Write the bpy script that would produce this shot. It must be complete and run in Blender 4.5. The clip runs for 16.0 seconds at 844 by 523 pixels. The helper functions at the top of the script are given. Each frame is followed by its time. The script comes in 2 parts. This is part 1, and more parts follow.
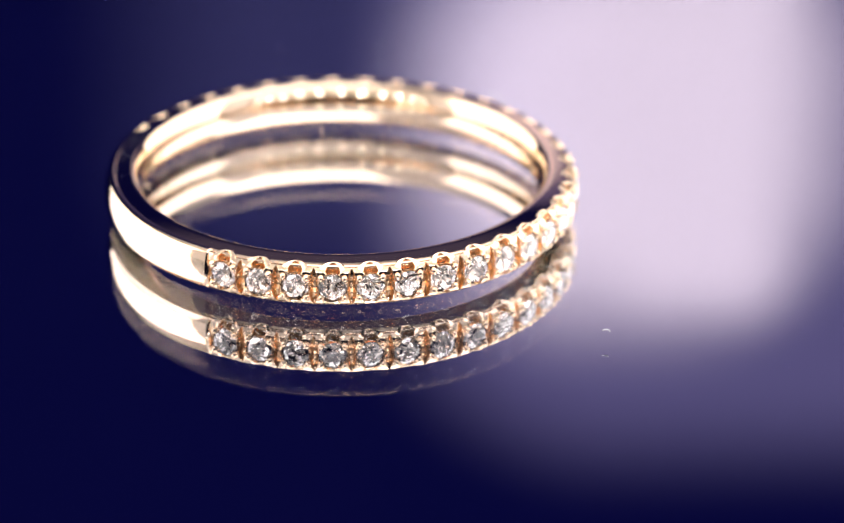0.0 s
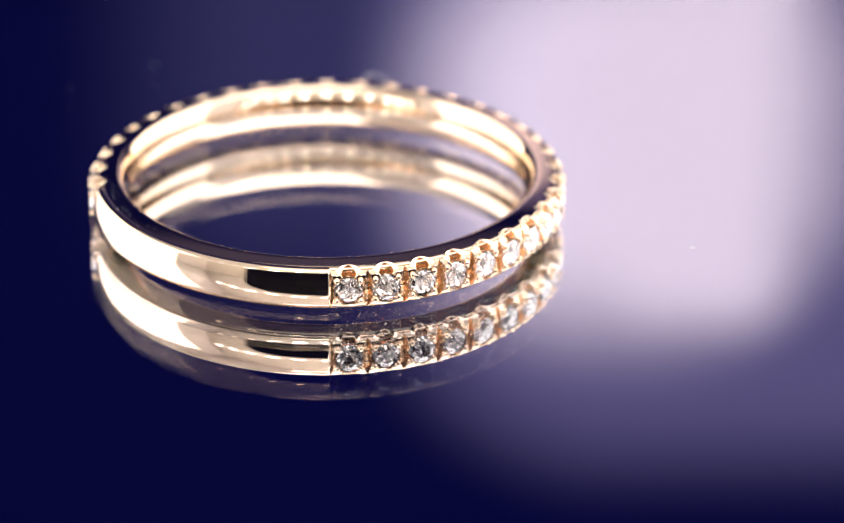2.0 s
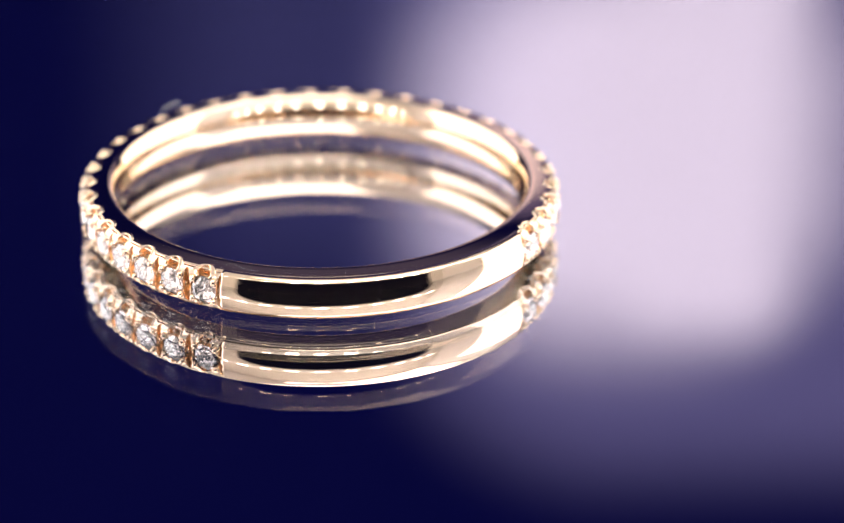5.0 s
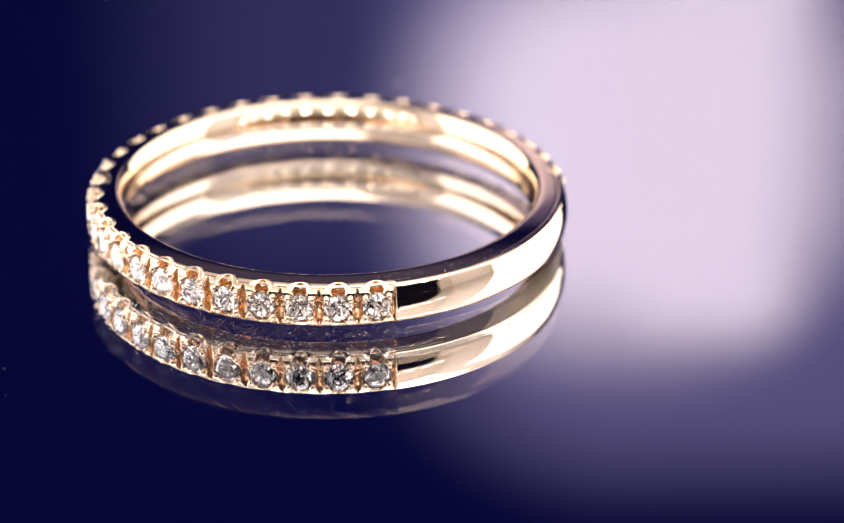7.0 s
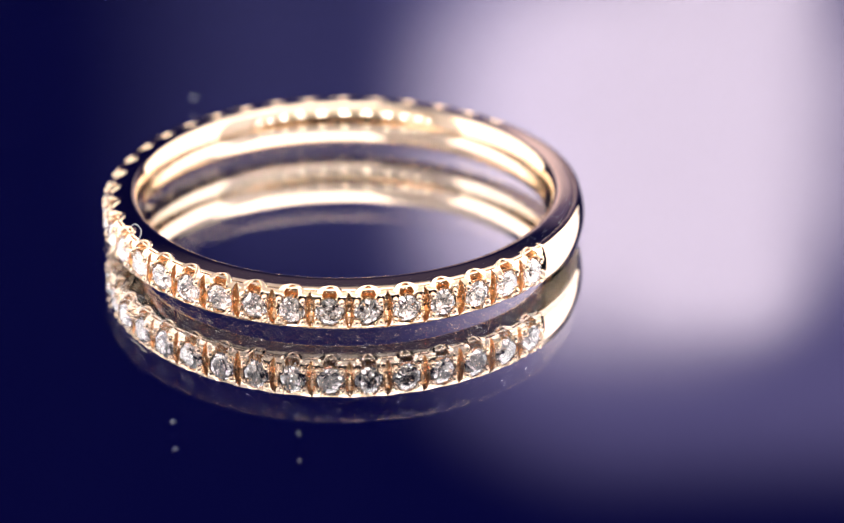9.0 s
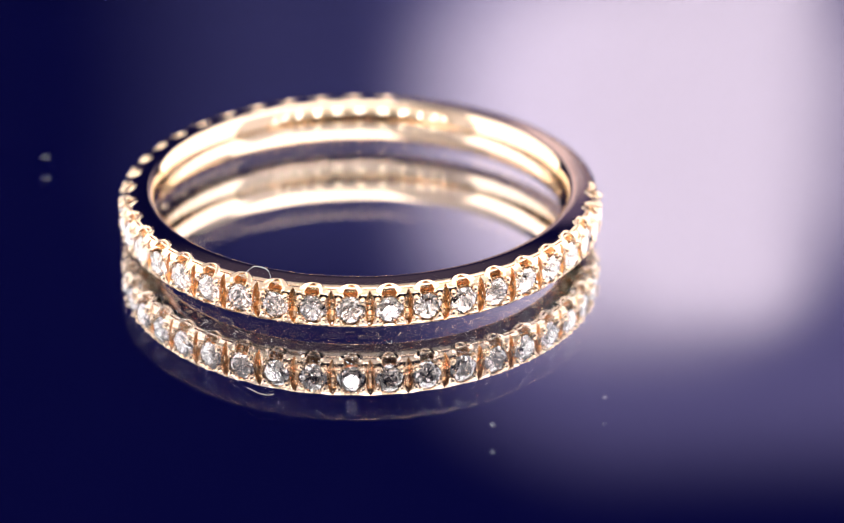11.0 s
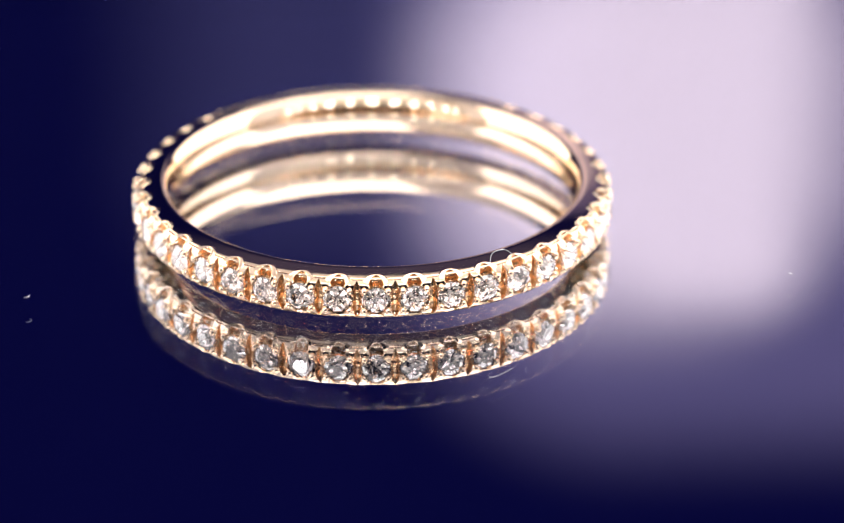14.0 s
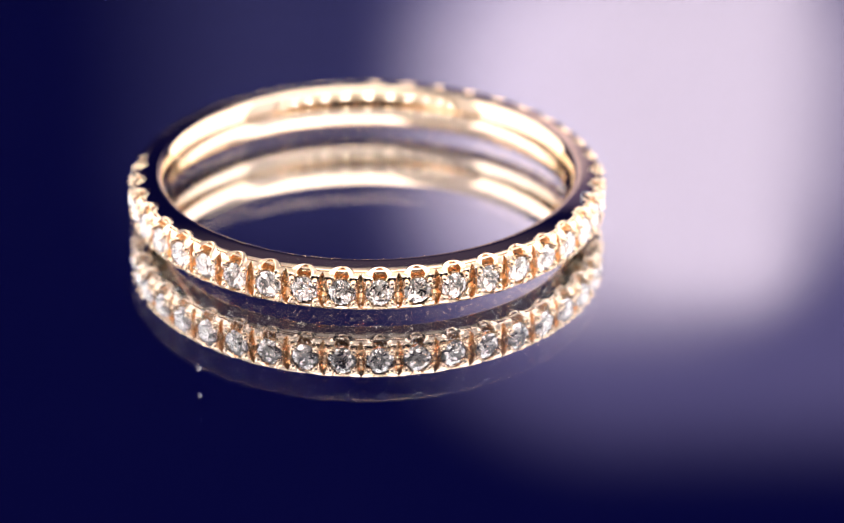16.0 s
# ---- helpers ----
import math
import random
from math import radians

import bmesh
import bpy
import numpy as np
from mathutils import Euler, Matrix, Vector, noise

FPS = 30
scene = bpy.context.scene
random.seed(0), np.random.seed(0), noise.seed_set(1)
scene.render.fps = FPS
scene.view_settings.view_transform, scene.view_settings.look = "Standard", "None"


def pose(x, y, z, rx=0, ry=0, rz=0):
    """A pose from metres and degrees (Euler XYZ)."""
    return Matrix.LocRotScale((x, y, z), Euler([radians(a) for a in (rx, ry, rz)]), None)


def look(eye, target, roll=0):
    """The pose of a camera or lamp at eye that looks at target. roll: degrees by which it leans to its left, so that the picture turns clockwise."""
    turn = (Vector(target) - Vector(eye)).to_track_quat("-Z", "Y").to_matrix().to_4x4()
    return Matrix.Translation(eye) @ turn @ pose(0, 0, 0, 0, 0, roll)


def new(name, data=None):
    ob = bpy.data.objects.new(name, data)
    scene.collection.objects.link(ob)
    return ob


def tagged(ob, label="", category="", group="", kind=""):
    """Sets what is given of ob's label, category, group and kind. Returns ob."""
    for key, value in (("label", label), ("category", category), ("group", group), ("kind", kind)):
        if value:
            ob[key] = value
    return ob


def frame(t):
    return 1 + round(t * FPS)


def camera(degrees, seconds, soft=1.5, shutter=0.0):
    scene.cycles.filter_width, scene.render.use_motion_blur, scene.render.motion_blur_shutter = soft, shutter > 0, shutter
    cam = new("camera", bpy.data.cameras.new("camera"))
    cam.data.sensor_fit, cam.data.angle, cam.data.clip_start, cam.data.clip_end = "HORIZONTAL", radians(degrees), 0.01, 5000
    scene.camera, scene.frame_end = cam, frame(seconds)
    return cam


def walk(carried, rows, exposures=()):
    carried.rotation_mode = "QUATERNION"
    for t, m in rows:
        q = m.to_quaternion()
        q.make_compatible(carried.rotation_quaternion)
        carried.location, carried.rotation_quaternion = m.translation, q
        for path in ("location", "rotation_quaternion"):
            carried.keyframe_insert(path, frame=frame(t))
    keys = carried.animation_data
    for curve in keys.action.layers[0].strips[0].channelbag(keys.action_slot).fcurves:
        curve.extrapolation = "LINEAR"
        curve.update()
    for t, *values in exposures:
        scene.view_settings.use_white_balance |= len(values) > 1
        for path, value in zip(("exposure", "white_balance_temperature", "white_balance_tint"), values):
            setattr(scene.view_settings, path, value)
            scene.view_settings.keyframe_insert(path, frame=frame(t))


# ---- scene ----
MM = 0.001

# ---- camera: still, a close-up lens 121 mm from the turntable's axis ----
cam = camera(16.690, 16.0, soft=1.2)
EYE = (0.0000000, -0.1091894, 0.0512981)
AIM = (0.0261745, 0.8977011, -0.4398268)
VIEW = look(EYE, [e + 0.08 * a for e, a in zip(EYE, AIM)], 0.409)
walk(cam, [(0.0, VIEW), (16.0, VIEW)])
cam.data.dof.use_dof = True
cam.data.dof.focus_distance = 0.1118
cam.data.dof.aperture_fstop = 38.0
scene.view_settings.exposure = 0.0

# ---- world: the dark room outside the light box ----
world = bpy.data.worlds.new("world")
scene.world = world
world.use_nodes = True
world.node_tree.nodes["Background"].inputs[0].default_value = (0.02, 0.02, 0.05, 1)
world.node_tree.nodes["Background"].inputs[1].default_value = 0.25


# ---- materials ----
def material(name):
    m = bpy.data.materials.new(name)
    m.use_nodes = True
    nodes, links = m.node_tree.nodes, m.node_tree.links
    return m, nodes, links, nodes["Principled BSDF"]


def noise_tex(nodes, links, scale, detail=4.0, rough=0.55, coord="Object"):
    tc = nodes.new("ShaderNodeTexCoord")
    n = nodes.new("ShaderNodeTexNoise")
    n.inputs["Scale"].default_value = scale
    n.inputs["Detail"].default_value = detail
    n.inputs["Roughness"].default_value = rough
    links.new(tc.outputs[coord], n.inputs["Vector"])
    return n


def ramp(nodes, links, value, lo, hi, a, b):
    r = nodes.new("ShaderNodeMapRange")
    for k, v in zip(("From Min", "From Max", "To Min", "To Max"), (lo, hi, a, b)):
        r.inputs[k].default_value = v
    links.new(value, r.inputs["Value"])
    return r.outputs["Result"]


def surface(name, colour, rough, metal=0.0, grain=2000.0, vary=0.15, bump=0.0, bump_scale=6000.0):
    """A plain surface with colour and roughness varied at two scales, and fine relief."""
    m, nodes, links, p = material(name)
    big = noise_tex(nodes, links, grain * 0.12, 3)
    fine = noise_tex(nodes, links, grain, 5)
    mix = nodes.new("ShaderNodeMix")
    mix.data_type = "RGBA"
    mix.inputs["A"].default_value = (*[c * (1 - vary) for c in colour], 1)
    mix.inputs["B"].default_value = (*[min(1, c * (1 + vary)) for c in colour], 1)
    links.new(big.outputs["Fac"], mix.inputs["Factor"])
    links.new(mix.outputs["Result"], p.inputs["Base Color"])
    p.inputs["Metallic"].default_value = metal
    links.new(ramp(nodes, links, fine.outputs["Fac"], 0.3, 0.7, rough * 0.75, rough * 1.3), p.inputs["Roughness"])
    if bump:
        b = nodes.new("ShaderNodeBump")
        b.inputs["Strength"].default_value = bump
        b.inputs["Distance"].default_value = 0.00002
        rel = noise_tex(nodes, links, bump_scale, 4)
        links.new(rel.outputs["Fac"], b.inputs["Height"])
        links.new(b.outputs["Normal"], p.inputs["Normal"])
    return m


def glass(name, ior, colour=(1, 1, 1)):
    m, nodes, links, p = material(name)
    g = nodes.new("ShaderNodeBsdfGlass")
    g.inputs["IOR"].default_value = ior
    g.inputs["Roughness"].default_value = 0.0
    g.inputs["Color"].default_value = (*colour, 1)
    links.new(g.outputs[0], nodes["Material Output"].inputs["Surface"])
    return m


def stone(name, gloss, rough):
    """Clear cut stone: refraction with bright, mirror-like facets."""
    m, nodes, links, p = material(name)
    g = nodes.new("ShaderNodeBsdfGlass")
    g.inputs["IOR"].default_value = 1.4
    g.inputs["Roughness"].default_value = 0.0
    g.inputs["Color"].default_value = (1.0, 0.97, 0.95, 1)
    f = nodes.new("ShaderNodeBsdfGlossy")
    f.inputs["Roughness"].default_value = rough
    f.inputs["Color"].default_value = (1.0, 0.95, 0.93, 1)
    mix = nodes.new("ShaderNodeMixShader")
    mix.inputs[0].default_value = gloss
    links.new(g.outputs[0], mix.inputs[1])
    links.new(f.outputs[0], mix.inputs[2])
    links.new(mix.outputs[0], nodes["Material Output"].inputs["Surface"])
    return m


def glow(name, colour, strength):
    m, nodes, links, p = material(name)
    p.inputs["Base Color"].default_value = (0.8, 0.8, 0.8, 1)
    p.inputs["Roughness"].default_value = 0.6
    p.inputs["Emission Color"].default_value = (*colour, 1)
    p.inputs["Emission Strength"].default_value = strength
    return m


def painted_glow(name, terms):
    """A backdrop with its lighting painted into the emission: each term is a soft-edged rounded patch (centre x, z,
    half width, half height, edge start, edge end, colour, strength, how it joins the ones before).
    """
    m, nodes, links, p = material(name)
    tc = nodes.new("ShaderNodeTexCoord")
    total = None
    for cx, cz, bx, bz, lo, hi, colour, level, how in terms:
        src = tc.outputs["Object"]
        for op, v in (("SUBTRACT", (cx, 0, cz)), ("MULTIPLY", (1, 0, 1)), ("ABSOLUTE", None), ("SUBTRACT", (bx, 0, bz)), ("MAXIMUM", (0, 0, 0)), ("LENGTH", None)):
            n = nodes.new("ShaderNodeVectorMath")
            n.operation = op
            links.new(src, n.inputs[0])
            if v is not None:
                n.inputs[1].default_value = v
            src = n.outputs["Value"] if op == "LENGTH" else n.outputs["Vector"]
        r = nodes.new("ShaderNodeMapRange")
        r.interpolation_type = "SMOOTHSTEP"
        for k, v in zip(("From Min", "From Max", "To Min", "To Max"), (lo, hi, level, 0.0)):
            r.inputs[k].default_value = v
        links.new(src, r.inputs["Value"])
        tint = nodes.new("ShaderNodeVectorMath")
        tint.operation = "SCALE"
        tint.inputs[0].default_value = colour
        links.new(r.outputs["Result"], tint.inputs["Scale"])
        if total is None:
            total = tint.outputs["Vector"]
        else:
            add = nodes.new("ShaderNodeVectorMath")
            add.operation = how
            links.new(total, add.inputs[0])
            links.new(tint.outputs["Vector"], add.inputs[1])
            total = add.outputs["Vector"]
    p.inputs["Base Color"].default_value = (0.004, 0.004, 0.03, 1)
    p.inputs["Roughness"].default_value = 0.9
    p.inputs["Specular IOR Level"].default_value = 0.1
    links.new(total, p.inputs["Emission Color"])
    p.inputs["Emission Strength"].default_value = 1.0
    return m


GOLD = surface("champagne gold", (0.94, 0.72, 0.525), 0.045, 1.0, 1500.0, 0.03, 0.05, 9000.0)
GOLD_CAST = surface("champagne gold setting", (0.95, 0.72, 0.52), 0.08, 1.0, 3000.0, 0.05, 0.25, 9000.0)
# unpolished cups and cuts; the deeper orange paints in light bounced between their walls
GOLD_MATTE = surface("unpolished gold with recess tone", (0.86, 0.57, 0.35), 0.22, 1.0, 3000.0, 0.08, 0.4, 9000.0)
DIAMOND = stone("diamond", 0.18, 0.05)
PAVILION = stone("diamond pavilion", 0.96, 0.04)
PLATE = glass("clear glass", 1.32, (0.985, 0.99, 1.0))
SILVER = surface("silvered mirror", (0.90, 0.89, 0.91), 0.004, 1.0, 60.0, 0.01)
BLACK = surface("black plastic", (0.012, 0.012, 0.014), 0.4, 0.0, 400.0, 0.2)
NAVY = surface("navy cloth", (0.006, 0.006, 0.04), 0.9, 0.0, 900.0, 0.2, 0.3, 2500.0)
WHITE = surface("white board", (0.78, 0.76, 0.78), 0.6, 0.0, 300.0, 0.04)
PALE = surface("pale board", (0.68, 0.65, 0.62), 0.6, 0.0, 300.0, 0.08)
FIBRE = surface("white lint", (0.8, 0.8, 0.82), 0.6, 0.0, 4000.0, 0.1)
PANEL = glow("side diffuser", (1.0, 0.97, 0.95), 2.4)
CEIL = glow("ceiling diffuser", (1.0, 0.97, 0.96), 3.5)
LED = glow("lit diode", (1.0, 0.98, 0.95), 42.0)
# painted backdrop glow and haze; the last patch is added to brighten the rims
SOFT = painted_glow("backdrop with painted glow", (
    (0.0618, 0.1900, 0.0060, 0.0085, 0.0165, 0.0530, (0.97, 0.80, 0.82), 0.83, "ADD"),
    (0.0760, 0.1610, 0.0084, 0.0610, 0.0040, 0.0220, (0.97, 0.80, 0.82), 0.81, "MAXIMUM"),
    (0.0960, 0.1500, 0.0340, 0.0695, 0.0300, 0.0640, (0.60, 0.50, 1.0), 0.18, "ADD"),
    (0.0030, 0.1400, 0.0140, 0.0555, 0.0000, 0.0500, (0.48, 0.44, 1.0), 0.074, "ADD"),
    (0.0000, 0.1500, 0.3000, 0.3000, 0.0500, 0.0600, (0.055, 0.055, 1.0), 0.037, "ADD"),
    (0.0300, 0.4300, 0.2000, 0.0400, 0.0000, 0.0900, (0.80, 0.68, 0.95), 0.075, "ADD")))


# ---- builders ----
def mesh_of(bm, name, mat, smooth=True):
    bmesh.ops.recalc_face_normals(bm, faces=bm.faces)
    me = bpy.data.meshes.new(name)
    bm.to_mesh(me)
    bm.free()
    me.materials.append(mat)
    if smooth:
        me.polygons.foreach_set("use_smooth", [True] * len(me.polygons))
    return me


def part(name, bm, mat, parent=None, label="", smooth=True):
    me = bm if isinstance(bm, bpy.types.Mesh) else mesh_of(bm, name, mat, smooth)
    ob = new(name, me)
    if parent is not None:
        ob.parent = parent
    if label:
        tagged(ob, label)
    return ob


def box(x0, x1, y0, y1, z0, z1, bevel=0.0):
    bm = bmesh.new()
    bmesh.ops.create_cube(bm, size=1.0)
    for v in bm.verts:
        v.co = Vector((x0 + (v.co.x + 0.5) * (x1 - x0), y0 + (v.co.y + 0.5) * (y1 - y0), z0 + (v.co.z + 0.5) * (z1 - z0)))
    if bevel:
        bmesh.ops.bevel(bm, geom=bm.edges[:], offset=bevel, segments=2, profile=0.5, affect="EDGES")
    return bm


def lathe(profile, steps, a0=0.0, a1=360.0, closed=True):
    """Turns a profile of (radius, height) round z; azimuth 0 faces -y and grows towards +x."""
    bm = bmesh.new()
    full = abs(a1 - a0) >= 359.9
    rings = []
    for i in range(steps if full else steps + 1):
        a = radians(a0 + (a1 - a0) * i / steps)
        rings.append([bm.verts.new((r * math.sin(a), -r * math.cos(a), z)) for r, z in profile])
    n = len(profile)
    for i in range(steps):
        p, q = rings[i], rings[(i + 1) % len(rings)]
        for j in range(n if closed else n - 1):
            k = (j + 1) % n
            bm.faces.new((p[j], q[j], q[k], p[k]))
    if closed and not full:
        bm.faces.new(rings[0])
        bm.faces.new(rings[-1][::-1])
    return bm


def disc(r, z0, z1, steps=256):
    bm = bmesh.new()
    bmesh.ops.create_cone(bm, cap_ends=True, segments=steps, radius1=r, radius2=r, depth=z1 - z0)
    bmesh.ops.translate(bm, verts=bm.verts, vec=(0, 0, (z0 + z1) / 2))
    return bm


# ---- the light box around the turntable ----
XW, YF, YB, ZC, YD = 0.13, -0.088, 0.160, 0.170, 0.455
OPEN_L, OPEN_R, OPEN_T = -0.068, 0.105, 0.046


def wall(name, bm, mat, label, category="wall"):
    return tagged(part(name, bm, mat, None, "", False), label, category, "", "structure")


wall("floor", box(-XW, XW, YF, YB, -0.014, -0.010), BLACK, "black base board of a small photo light box", "floor")
wall("wall_left", box(-XW - 0.004, -XW, YF, YB, -0.014, ZC), WHITE, "white side board of the light box")
wall("wall_right", box(XW, XW + 0.004, YF, YB, -0.014, ZC), WHITE, "white side board of the light box")
wall("ceiling", box(-XW, XW, YF, YB, ZC, ZC + 0.004), WHITE, "white top board of the light box", "ceiling")
wall("wall_back", box(-0.30, 0.34, YD, YD + 0.004, -0.014, 0.50), NAVY, "navy blue cloth backdrop behind the light box")
wall("wall_recess_left", box(-0.304, -0.30, YB, YD, -0.014, 0.50), BLACK, "black side board behind the light box")
wall("wall_recess_right", box(0.34, 0.344, YB, YD, -0.014, 0.50), BLACK, "black side board behind the light box")
wall("floor_recess", box(-0.30, 0.34, YB, YD, -0.018, -0.0145), BLACK, "black base board behind the light box", "floor")
wall("ceiling_recess", box(-0.30, 0.34, YB, YD, 0.50, 0.504), BLACK, "black top board behind the light box", "ceiling")
front = bmesh.new()
for x0, x1, z0, z1 in ((-XW, OPEN_L, -0.014, ZC), (OPEN_R, XW, -0.014, ZC), (OPEN_L, OPEN_R, OPEN_T, ZC)):
    b = box(x0, x1, YF - 0.004, YF, z0, z1)
    me = bpy.data.meshes.new("tmp")
    b.to_mesh(me)
    b.free()
    front.from_mesh(me)
    bpy.data.meshes.remove(me)
# rounded upper corners of the opening
for x, sx in ((OPEN_L, 1), (OPEN_R, -1)):
    rad = 0.030
    outline = [(x, OPEN_T)] + [(x + sx * rad * (1 - math.cos(radians(9 * k))), OPEN_T - rad * (1 - math.sin(radians(9 * k)))) for k in range(11)]
    near = [front.verts.new((px, YF - 0.004, pz)) for px, pz in outline]
    far = [front.verts.new((px, YF, pz)) for px, pz in outline]
    for k in range(1, 11):
        front.faces.new((near[0], near[k], near[k + 1]))
        front.faces.new((far[0], far[k + 1], far[k]))
        front.faces.new((near[k], far[k], far[k + 1], near[k + 1]))
wall("wall_front", front, PALE, "pale front board of the light box with a round-cornered opening")


def light_panel(name, bm_frame, bm_glow, mat, label):
    e = new(name)
    part("panel_frame", bm_frame, BLACK, e, "", False)
    part("diffuser", bm_glow, mat, e, "glowing white diffuser", False)
    return tagged(e, label, "light panel")


light_panel("light_panel", box(-XW, -XW + 0.004, -0.044, 0.152, -0.009, 0.125, 0.001), box(-XW + 0.004, -XW + 0.006, -0.042, 0.150, -0.007, 0.123), PANEL, "flat white glowing light panel on the side board")
light_panel("light_panel", box(XW - 0.004, XW, -0.030, 0.152, -0.009, 0.125, 0.001), box(XW - 0.006, XW - 0.004, -0.028, 0.150, -0.007, 0.123), PANEL, "flat white glowing light panel on the side board")
light_panel("ceiling_light", box(-0.037, 0.125, -0.08, 0.06, ZC - 0.004, ZC, 0.001), box(-0.035, 0.123, -0.078, 0.058, ZC - 0.006, ZC - 0.004), CEIL, "flat white glowing light panel under the top board")


def led_strip(z, x0, x1, n):
    e = new("led_strip")
    part("strip", box(x0, x1, YF, YF + 0.0015, z - 0.005, z + 0.005, 0.0003), WHITE, e, "white flexible strip", False)
    me = None
    for i in range(n):
        x = x0 + (i + 0.5) * (x1 - x0) / n
        if me is None:
            me = mesh_of(box(-0.0040, 0.0040, 0, 0.0014, -0.0021, 0.0021, 0.0008), "diode", LED, False)
        d = part("diode", me, LED, e)
        d.location = (x, YF + 0.0015, z)
    return tagged(e, "white strip of lit square diodes over the opening", "led strip")


led_strip(OPEN_T + 0.010, -0.117, 0.117, 11)

# backdrop panel: its glow is painted emission, with no lamp behind it
sb = new("glow_backdrop")
sb.location = (0.0, YD - 0.008, 0.0)
part("diffuser", box(-0.27, 0.31, -0.001, 0.001, 0.0, 0.45), SOFT, sb, "blue face with a soft lilac white glow painted into its emission", False)
part("backing", box(-0.272, 0.312, 0.002, 0.006, -0.002, 0.452, 0.001), BLACK, sb, "", False)
part("foot", box(-0.10, -0.06, -0.02, 0.02, -0.0145, -0.001, 0.001), BLACK, sb, "", False)
part("foot", box(0.10, 0.14, -0.02, 0.02, -0.0145, -0.001, 0.001), BLACK, sb, "", False)
tagged(sb, "large blue panel with lilac white glow patches painted into its emission", "backlit panel")

# ---- turntable: a clear glass plate silvered beneath ----
TH = 0.00110
turntable = new("turntable")
part("glass_plate", disc(0.064, -TH, 0.0), PLATE, turntable, "clear glass plate", False)
part("mirror_backing", disc(0.0638, -TH - 0.0003, -TH - 0.00001), SILVER, turntable, "silvered mirror layer", False)
part("platter", disc(0.0645, -0.0097, -TH - 0.0004), BLACK, turntable, "black platter", False)
part("rim", lathe([(0.0646, -0.0014), (0.0651, -0.0014), (0.0653, -0.0012), (0.0653, -0.0002), (0.0651, 0.0), (0.0646, 0.0)], 192), WHITE, turntable, "thin white edge band")
tagged(turntable, "round mirror turntable of silvered glass on a black platter", "turntable")

# ---- the ring ----
N_SLOT, N_STONE = 41, 32
PITCH = 360.0 / N_SLOT
FIRST = -28.28
PLAIN_A, PLAIN_B = FIRST - 10 * PITCH + PITCH * 0.5, FIRST - PITCH * 0.5
HZ = 0.95
SZ = 0.95
ring = new("ring")


def mm(points):
    return [(r * MM, z * MM) for r, z in points]


def arc(r, z, rad, a0, a1, n):
    return [(r + rad * math.cos(radians(a0 + (a1 - a0) * i / n)), z + rad * math.sin(radians(a0 + (a1 - a0) * i / n))) for i in range(n + 1)]


def barrel(z):
    return 9.90 - (z - HZ + 0.08) ** 2 / (2 * 1.85)


# inner hoop: comfort-fit inside, rounded rims
inner = [(8.29 + (z - HZ) ** 2 / (2 * 1.18), z) for z in [0.10 + 1.70 * i / 28 for i in range(29)]]
top = [(8.630, 1.836), (8.660, 1.862), (8.70, 1.881), (8.76, 1.889), (8.84, 1.884), (8.98, 1.865), (9.14, 1.842), (9.30, 1.818), (9.42, 1.799), (9.50, 1.783), (9.545, 1.762), (9.56, 1.73)]
hoop = inner + top + [(9.2, 1.7), (9.2, 0.2)] + [(r, 2 * HZ - z) for r, z in reversed(top)]
part("hoop", lathe(mm(hoop), 360), GOLD, ring, "polished inner hoop of champagne gold")

out = [(barrel(z), z) for z in [0.31 + 1.28 * i / 22 for i in range(23)]]
edge = [(9.738, 1.66), (9.72, 1.715), (9.66, 1.757), (9.58, 1.785), (9.50, 1.796), (9.40, 1.801)]
shank = [(r, 2 * HZ - z) for r, z in reversed(edge)] + out + edge
part("plain_shank", lathe(mm(shank), 120, PLAIN_A, PLAIN_B), GOLD, ring, "plain polished part of the band")


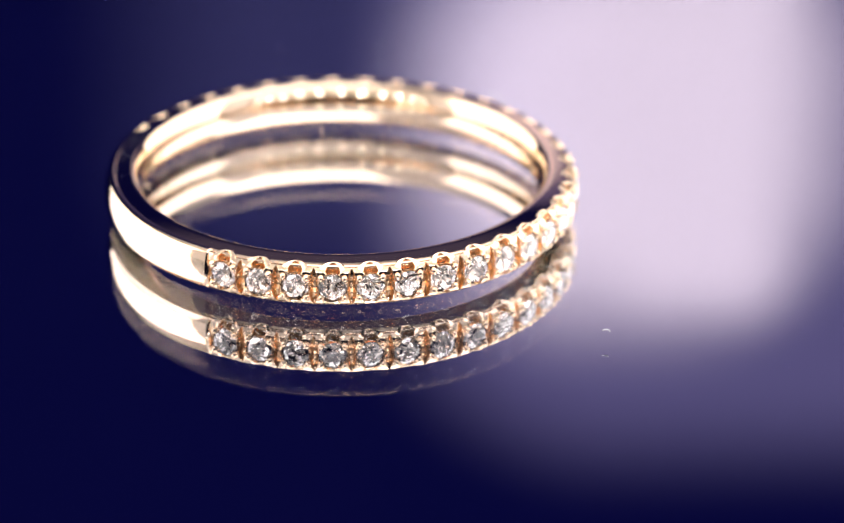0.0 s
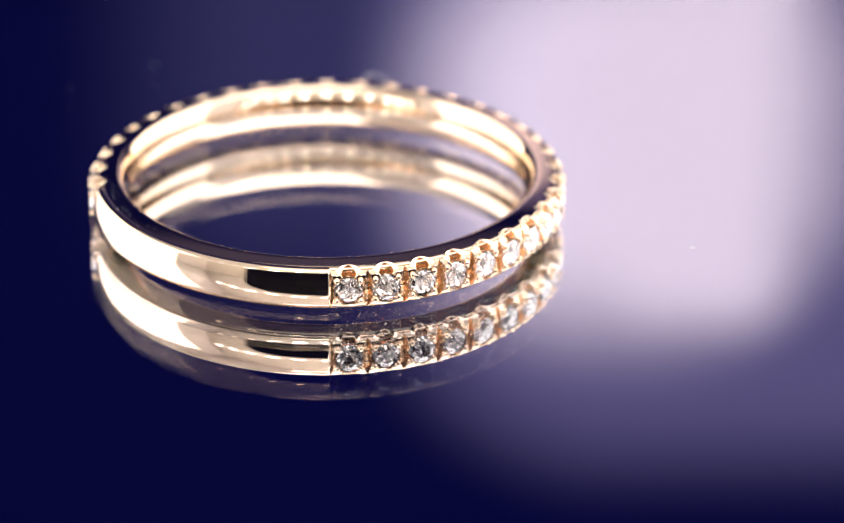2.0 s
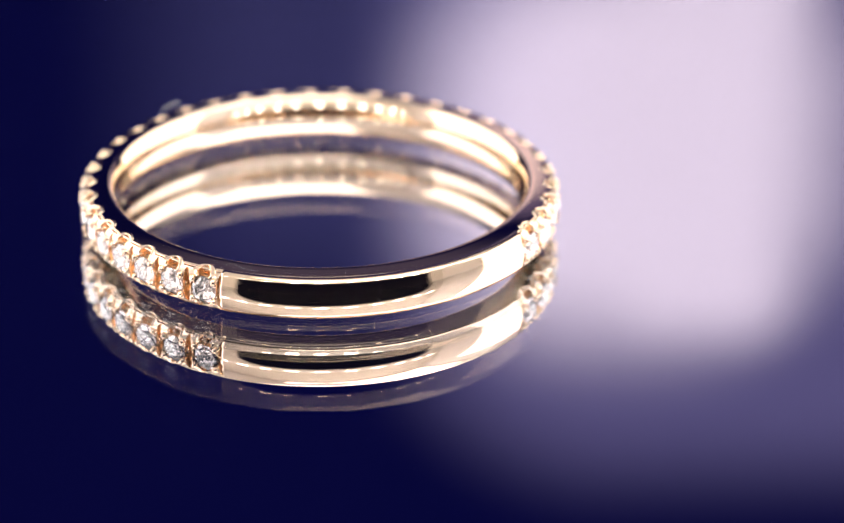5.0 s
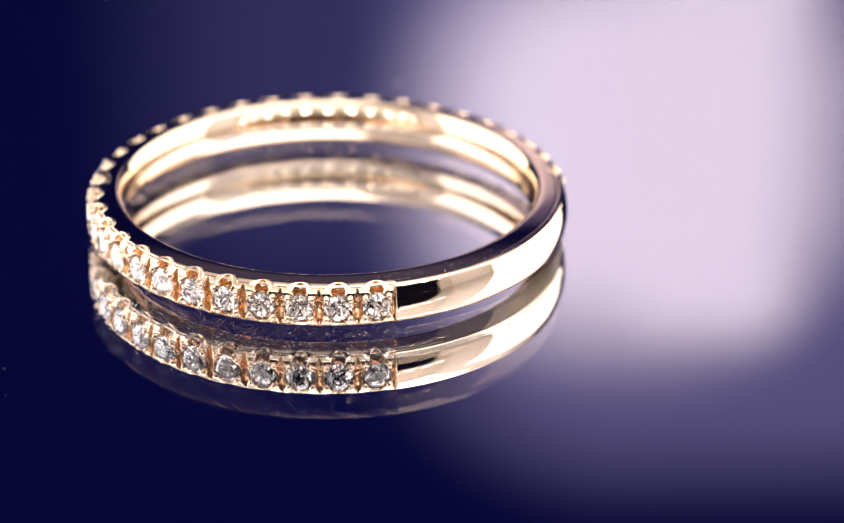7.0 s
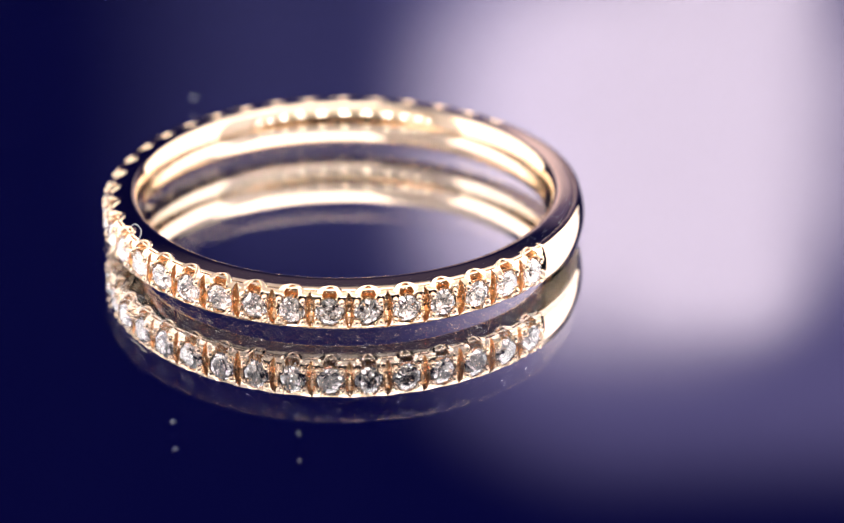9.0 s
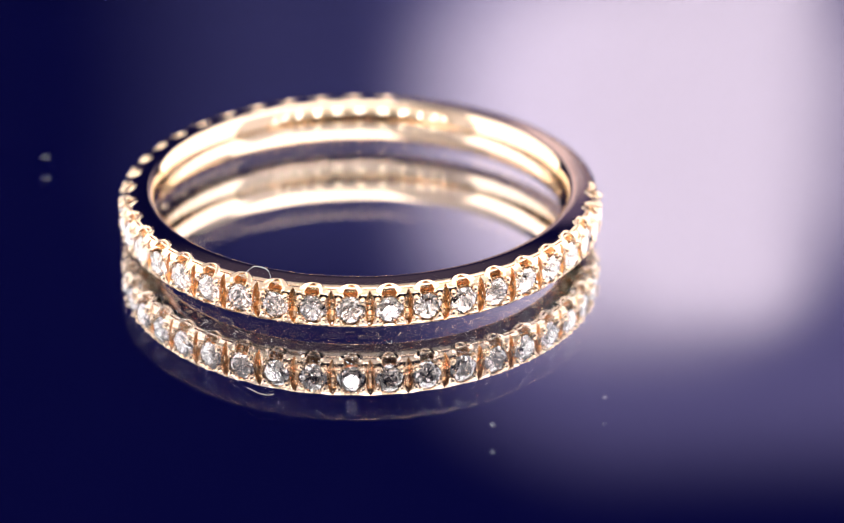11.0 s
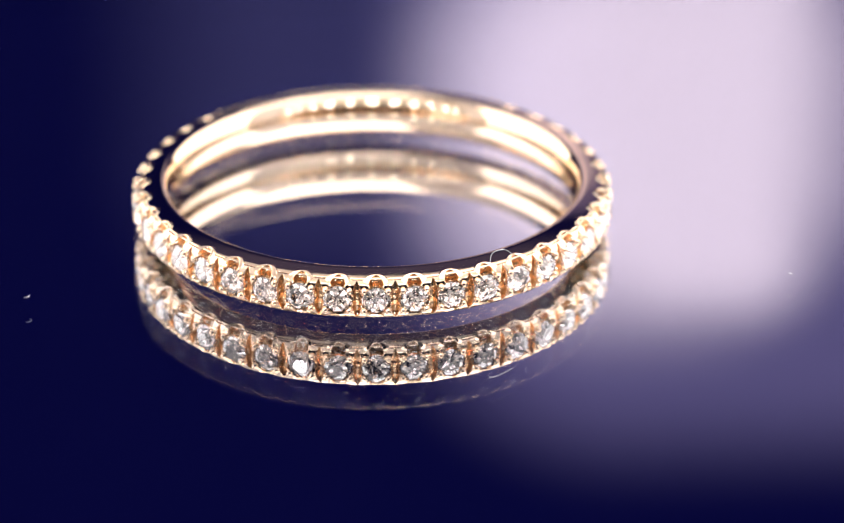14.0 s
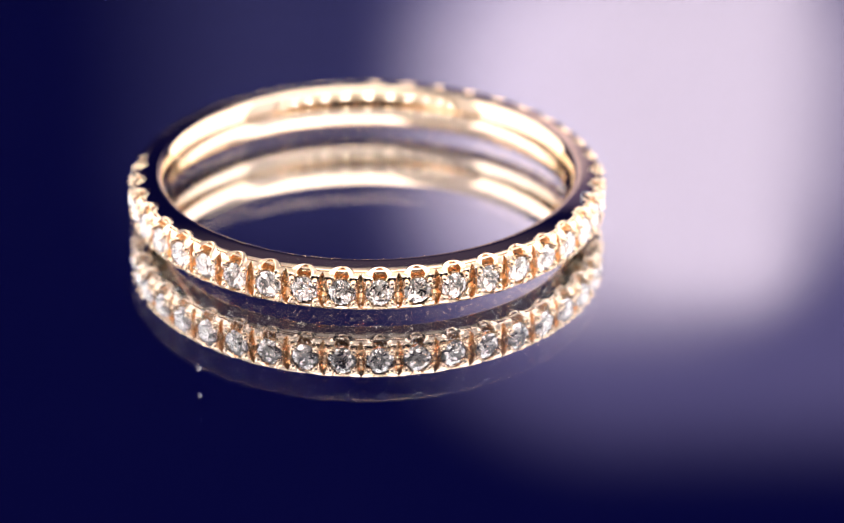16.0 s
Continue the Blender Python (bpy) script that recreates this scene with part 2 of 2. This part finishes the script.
# one seat: a wedge of the band with a cup for one stone
def seat_mesh():
    bm = bmesh.new()
    NU, NZ = 72, 84
    half = PITCH / 2
    umax = 9.8 * math.sin(radians(half))
    rows, matte, lips = [], set(), []

    def smooth(x):
        x = min(1.0, max(0.0, x))
        return x * x * (3 - 2 * x)

    for i in range(NU + 1):
        a = -half + PITCH * i / NU
        u = 9.8 * math.sin(radians(a))
        # the rim rises in an arch over each stone
        arch = max(0.0, 1 - (u / 0.50) ** 2) ** 0.8
        lips.append(arch)
        row = []
        for j in range(NZ + 1):
            zz = (-1 + 2 * j / NZ) * (0.795 + 0.13 * arch)
            az = abs(zz)
            r = 9.88 - 0.035 * (zz / 0.4) ** 2
            if az > 0.60:
                r -= 0.20 * ((az - 0.60) / 0.35) ** 1.6
            r -= 0.14 * arch * smooth((az - 0.70) / 0.2)
            d = math.hypot(u, zz) / 0.60
            if d < 1.0:
                r = min(r, 9.16 + 0.56 * d * d)
            # open arched cup above and below the stone
            cup = math.hypot(u / 0.30, (az - 0.68) / 0.215)
            if cup < 1.0:
                r -= 0.42 * smooth((1 - cup) * 2.6)
            elif cup < 1.35:
                r += 0.02 * math.sin(math.pi * (1.35 - cup) / 0.35 * 0.5)
            # spear-shaped saw cut between the stones
            wide = 0.185 * max(0.0, 1 - (az / 0.77) ** 2.6) + 0.015
            g = 1 - (umax - abs(u)) / wide
            deep = g > 0 and az < 0.77
            if deep:
                r -= 0.46 * smooth(g * 1.5) * (1 - 0.35 * smooth((az - 0.15) / 0.2))
            aa = radians(a)
            v = bm.verts.new((r * MM * math.sin(aa), -r * MM * math.cos(aa), (zz + SZ) * MM))
            if cup < 0.95 or (deep and g > 0.12) or d < 0.95:
                matte.add(v)
            row.append(v)
        rows.append(row)
    for i in range(NU):
        for j in range(NZ):
            f = bm.faces.new((rows[i][j], rows[i + 1][j], rows[i + 1][j + 1], rows[i][j + 1]))
            f.material_index = int(sum(v in matte for v in f.verts) > 2)
    # rims, from the face back to the hoop
    for j, side in ((0, -1), (NZ, 1)):
        rings = [[bm.verts.new(row[j].co) for row in rows]]
        for back, drop in ((0.03, -0.012), (0.10, 0.0), (0.16, 0.05), (0.20, 0.14)):
            ring_row = []
            for i in range(NU + 1):
                aa = radians(-half + PITCH * i / NU)
                face = rows[i][j].co
                r = math.hypot(face.x, face.y) / MM - back
                z = abs(face.z / MM - SZ) - drop
                ring_row.append(bm.verts.new((r * MM * math.sin(aa), -r * MM * math.cos(aa), (SZ + side * z) * MM)))
            rings.append(ring_row)
        for p, q in zip(rings, rings[1:]):
            for i in range(NU):
                bm.faces.new((p[i], p[i + 1], q[i + 1], q[i]))
    me = mesh_of(bm, "seat", GOLD_CAST)
    me.materials.append(GOLD_MATTE)
    return me


def brilliant(girdle, seed):
    """A round brilliant, its table towards -y, hand-cut: no two facets quite alike."""
    rnd = random.Random(seed)

    def jig(k=0.03):
        return girdle * rnd.uniform(-k, k)

    bm = bmesh.new()
    n, crown, pav = 20, 0.33 * girdle, 0.64 * girdle
    # rings of facet corners from the table back to the point: radius, depth, unevenness
    shape = ((0.52, -crown, 0.0), (0.79, -crown * 0.62, 0.03), (1.0, -0.02 * girdle, 0.0), (1.0, 0.02 * girdle, 0.0),
             (0.82, 0.27 * pav, 0.05), (0.62, 0.52 * pav, 0.06), (0.40, 0.74 * pav, 0.06), (0.19, 0.92 * pav, 0.05))
    rings = []
    for k, (f, y, wild) in enumerate(shape):
        ring_row = []
        for i in range(n):
            a = 2 * math.pi * (i + 0.5 * (k % 2)) / n
            q = f * girdle + jig(wild)
            ring_row.append(bm.verts.new(Vector((q * math.cos(a), y + jig(wild), q * math.sin(a))) * MM))
        rings.append(ring_row)
    bm.faces.new(rings[0])
    for k, (p, q) in enumerate(zip(rings, rings[1:])):
        for i in range(n):
            m = (i + 1) % n
            if k % 2:
                bm.faces.new((p[i], p[m], q[m]))
                bm.faces.new((p[i], q[m], q[i]))
            else:
                bm.faces.new((p[i], p[m], q[i]))
                bm.faces.new((p[m], q[m], q[i]))
    tip = bm.verts.new((0, pav * MM, 0))
    for i in range(n):
        bm.faces.new((rings[-1][i], rings[-1][(i + 1) % n], tip))
    bmesh.ops.recalc_face_normals(bm, faces=bm.faces)
    for f in bm.faces:
        f.material_index = int(f.calc_center_median().y > 0.03 * girdle * MM)
    me = mesh_of(bm, "diamond", DIAMOND, False)
    me.materials.append(PAVILION)
    return me


def prong_mesh():
    """A rounded claw that leans over the girdle."""
    bm = bmesh.new()
    bmesh.ops.create_icosphere(bm, subdivisions=2, radius=1.0)
    for v in bm.verts:
        c = v.co
        v.co = Vector((c.x * 0.13, c.y * 0.17 + (0.05 if c.y > 0 else 0), c.z * 0.15)) * MM
    return mesh_of(bm, "prong", GOLD_CAST)


SEAT, CLAW = seat_mesh(), prong_mesh()
STONES = [brilliant(0.56, 11 * k) for k in range(7)]
for k in range(N_STONE):
    a = FIRST + k * PITCH
    seat = part("seat", SEAT, GOLD_CAST, ring)
    seat.rotation_euler = (0, 0, radians(a))
    st = part("diamond", STONES[k * 3 % 7], DIAMOND, seat, "clear round brilliant-cut stone" if k == 0 else "")
    tilt = random.Random(k).uniform(-6, 6)
    st.location = (0, -9.78 * MM, SZ * MM)
    st.rotation_euler = (radians(tilt), radians(random.Random(k + 50).uniform(0, 45)), radians(random.Random(k + 90).uniform(-4, 4)))
    for sx in (-1, 1):
        for sz in (-1, 1):
            c = part("prong", CLAW, GOLD_CAST, seat)
            c.location = (sx * 0.465 * MM, -9.81 * MM, (SZ + sz * 0.42) * MM)


def dust():
    """Specks lying on the rim beside the plain part."""
    bm = bmesh.new()
    rnd = random.Random(7)
    for k in range(46):
        a = radians(rnd.uniform(-118, -82))
        r = rnd.uniform(8.85, 9.45)
        z = 1.889 - 0.136 * (r - 8.76) + 0.004
        size = rnd.choice((0.007, 0.009, 0.011, 0.016)) * MM
        new_verts = bmesh.ops.create_icosphere(bm, subdivisions=1, radius=size)["verts"]
        stretch = rnd.uniform(1.0, 2.2)
        for v in new_verts:
            v.co = Vector((v.co.x * stretch + r * MM * math.sin(a), v.co.y - r * MM * math.cos(a), v.co.z * 0.7 + z * MM))
    return bm


part("dust", dust(), FIBRE, ring, "fine pale dust specks")
tagged(ring, "champagne gold half-plain band ring set with a row of clear stones", "ring")


# ---- lint on the glass ----
def lint(x, y, z, length, curl, turn, thick=0.018):
    """A curled fibre that lies on the glass, at its place when the turntable starts."""
    bm = bmesh.new()
    n, sides = 14, 6
    pts = []
    p, h = Vector((0, 0, 0)), radians(turn)
    for i in range(n + 1):
        pts.append(Vector((p.x, p.y, thick + 0.12 * length * math.sin(math.pi * i / n) * 0.3)))
        p = p + Vector((math.cos(h), math.sin(h), 0)) * (length / n)
        h += radians(curl) / n
    mid = pts[n // 2].copy()
    mid.z = 0
    rings = []
    for i, q in enumerate(pts):
        t = (pts[min(n, i + 1)] - pts[max(0, i - 1)]).normalized()
        s = t.cross(Vector((0, 0, 1))).normalized()
        w = s.cross(t)
        rad = thick * (0.5 + 0.5 * math.sin(math.pi * (i + 0.5) / (n + 1)))
        rings.append([bm.verts.new((q - mid + s * rad * math.cos(2 * math.pi * k / sides) + w * rad * math.sin(2 * math.pi * k / sides)) * MM) for k in range(sides)])
    for i in range(n):
        for k in range(sides):
            bm.faces.new((rings[i][k], rings[i][(k + 1) % sides], rings[i + 1][(k + 1) % sides], rings[i + 1][k]))
    bm.faces.new(rings[0][::-1])
    bm.faces.new(rings[-1])
    ob = part("lint", bm, FIBRE)
    tagged(ob, "tiny curled white fibre lying on the mirror turntable", "lint", "lint on the turntable")
    return ob, Vector((x * MM, y * MM, z * MM))


LINTS = [
    lint(10.06, -10.53, 0, 0.45, -170, 60),
    lint(1.65, 18.76, 0, 0.16, 30, 80, 0.014),
    lint(1.60, 18.69, 0, 0.16, 40, 20, 0.012),
    lint(-3.04, 18.48, 0, 0.14, 40, 140, 0.012),
]


# ---- a fine hair caught on the ring's rim ----
def hair():
    bm = bmesh.new()
    n, sides, rad = 24, 6, 0.014
    rings = []
    for i in range(n + 1):
        f = i / n
        a = radians(-3.4 + 6.8 * f)
        r = 9.42 + 0.30 * (2 * f - 1) ** 4
        z = 1.92 + 0.36 * math.sin(math.pi * f) ** 0.8 + 0.03 * math.sin(9 * f)
        q = Vector((r * math.sin(a), -r * math.cos(a), z))
        rings.append([bm.verts.new((q + Vector((0, rad * math.cos(2 * math.pi * k / sides), rad * math.sin(2 * math.pi * k / sides)))) * MM) for k in range(sides)])
    for i in range(n):
        for k in range(sides):
            bm.faces.new((rings[i][k], rings[i][(k + 1) % sides], rings[i + 1][(k + 1) % sides], rings[i + 1][k]))
    bm.faces.new(rings[0][::-1])
    bm.faces.new(rings[-1])
    return tagged(part("hair", bm, FIBRE), "fine pale hair caught in an arch on the ring's rim", "hair")


HAIR, HAIR_AT = hair(), 3.4 - 229.2


# ---- what moves: the turntable and all that lies on it ----
TURN = [(0.0, 0.00), (0.5, 7.77), (1.0, 16.27), (1.5, 25.04), (2.0, 33.31), (2.5, 41.67), (3.0, 51.08), (3.5, 60.73),
        (4.0, 70.04), (4.9, 86.83), (5.6, 100.34), (6.3, 113.75), (7.0, 127.20), (7.5, 137.02), (8.0, 146.18), (8.5, 155.54),
        (9.0, 165.24), (9.8, 180.01), (10.6, 194.15), (11.5, 210.28), (12.0, 219.75), (12.5, 229.20), (13.0, 238.36), (13.5, 247.57),
        (14.0, 256.76), (14.5, 265.98), (15.0, 275.20), (15.5, 284.45), (16.0, 293.99)]


TILT = pose(0, 0, 0, 0.120, 0.170, 0)  # the plate sits a little askew and wobbles as it turns


def motions():
    ring_at = Vector((-0.2237, 1.0816, 0.004)) * MM
    for ob, at in [(turntable, Vector((0, 0, 0))), (ring, ring_at)] + LINTS:
        walk(ob, [(t, pose(0, 0, 0, 0, 0, a) @ TILT @ Matrix.Translation(at)) for t, a in TURN])
    walk(HAIR, [(t, pose(0, 0, 0, 0, 0, a) @ TILT @ Matrix.Translation(ring_at) @ pose(0, 0, 0, 0, 0, HAIR_AT)) for t, a in TURN])


motions()
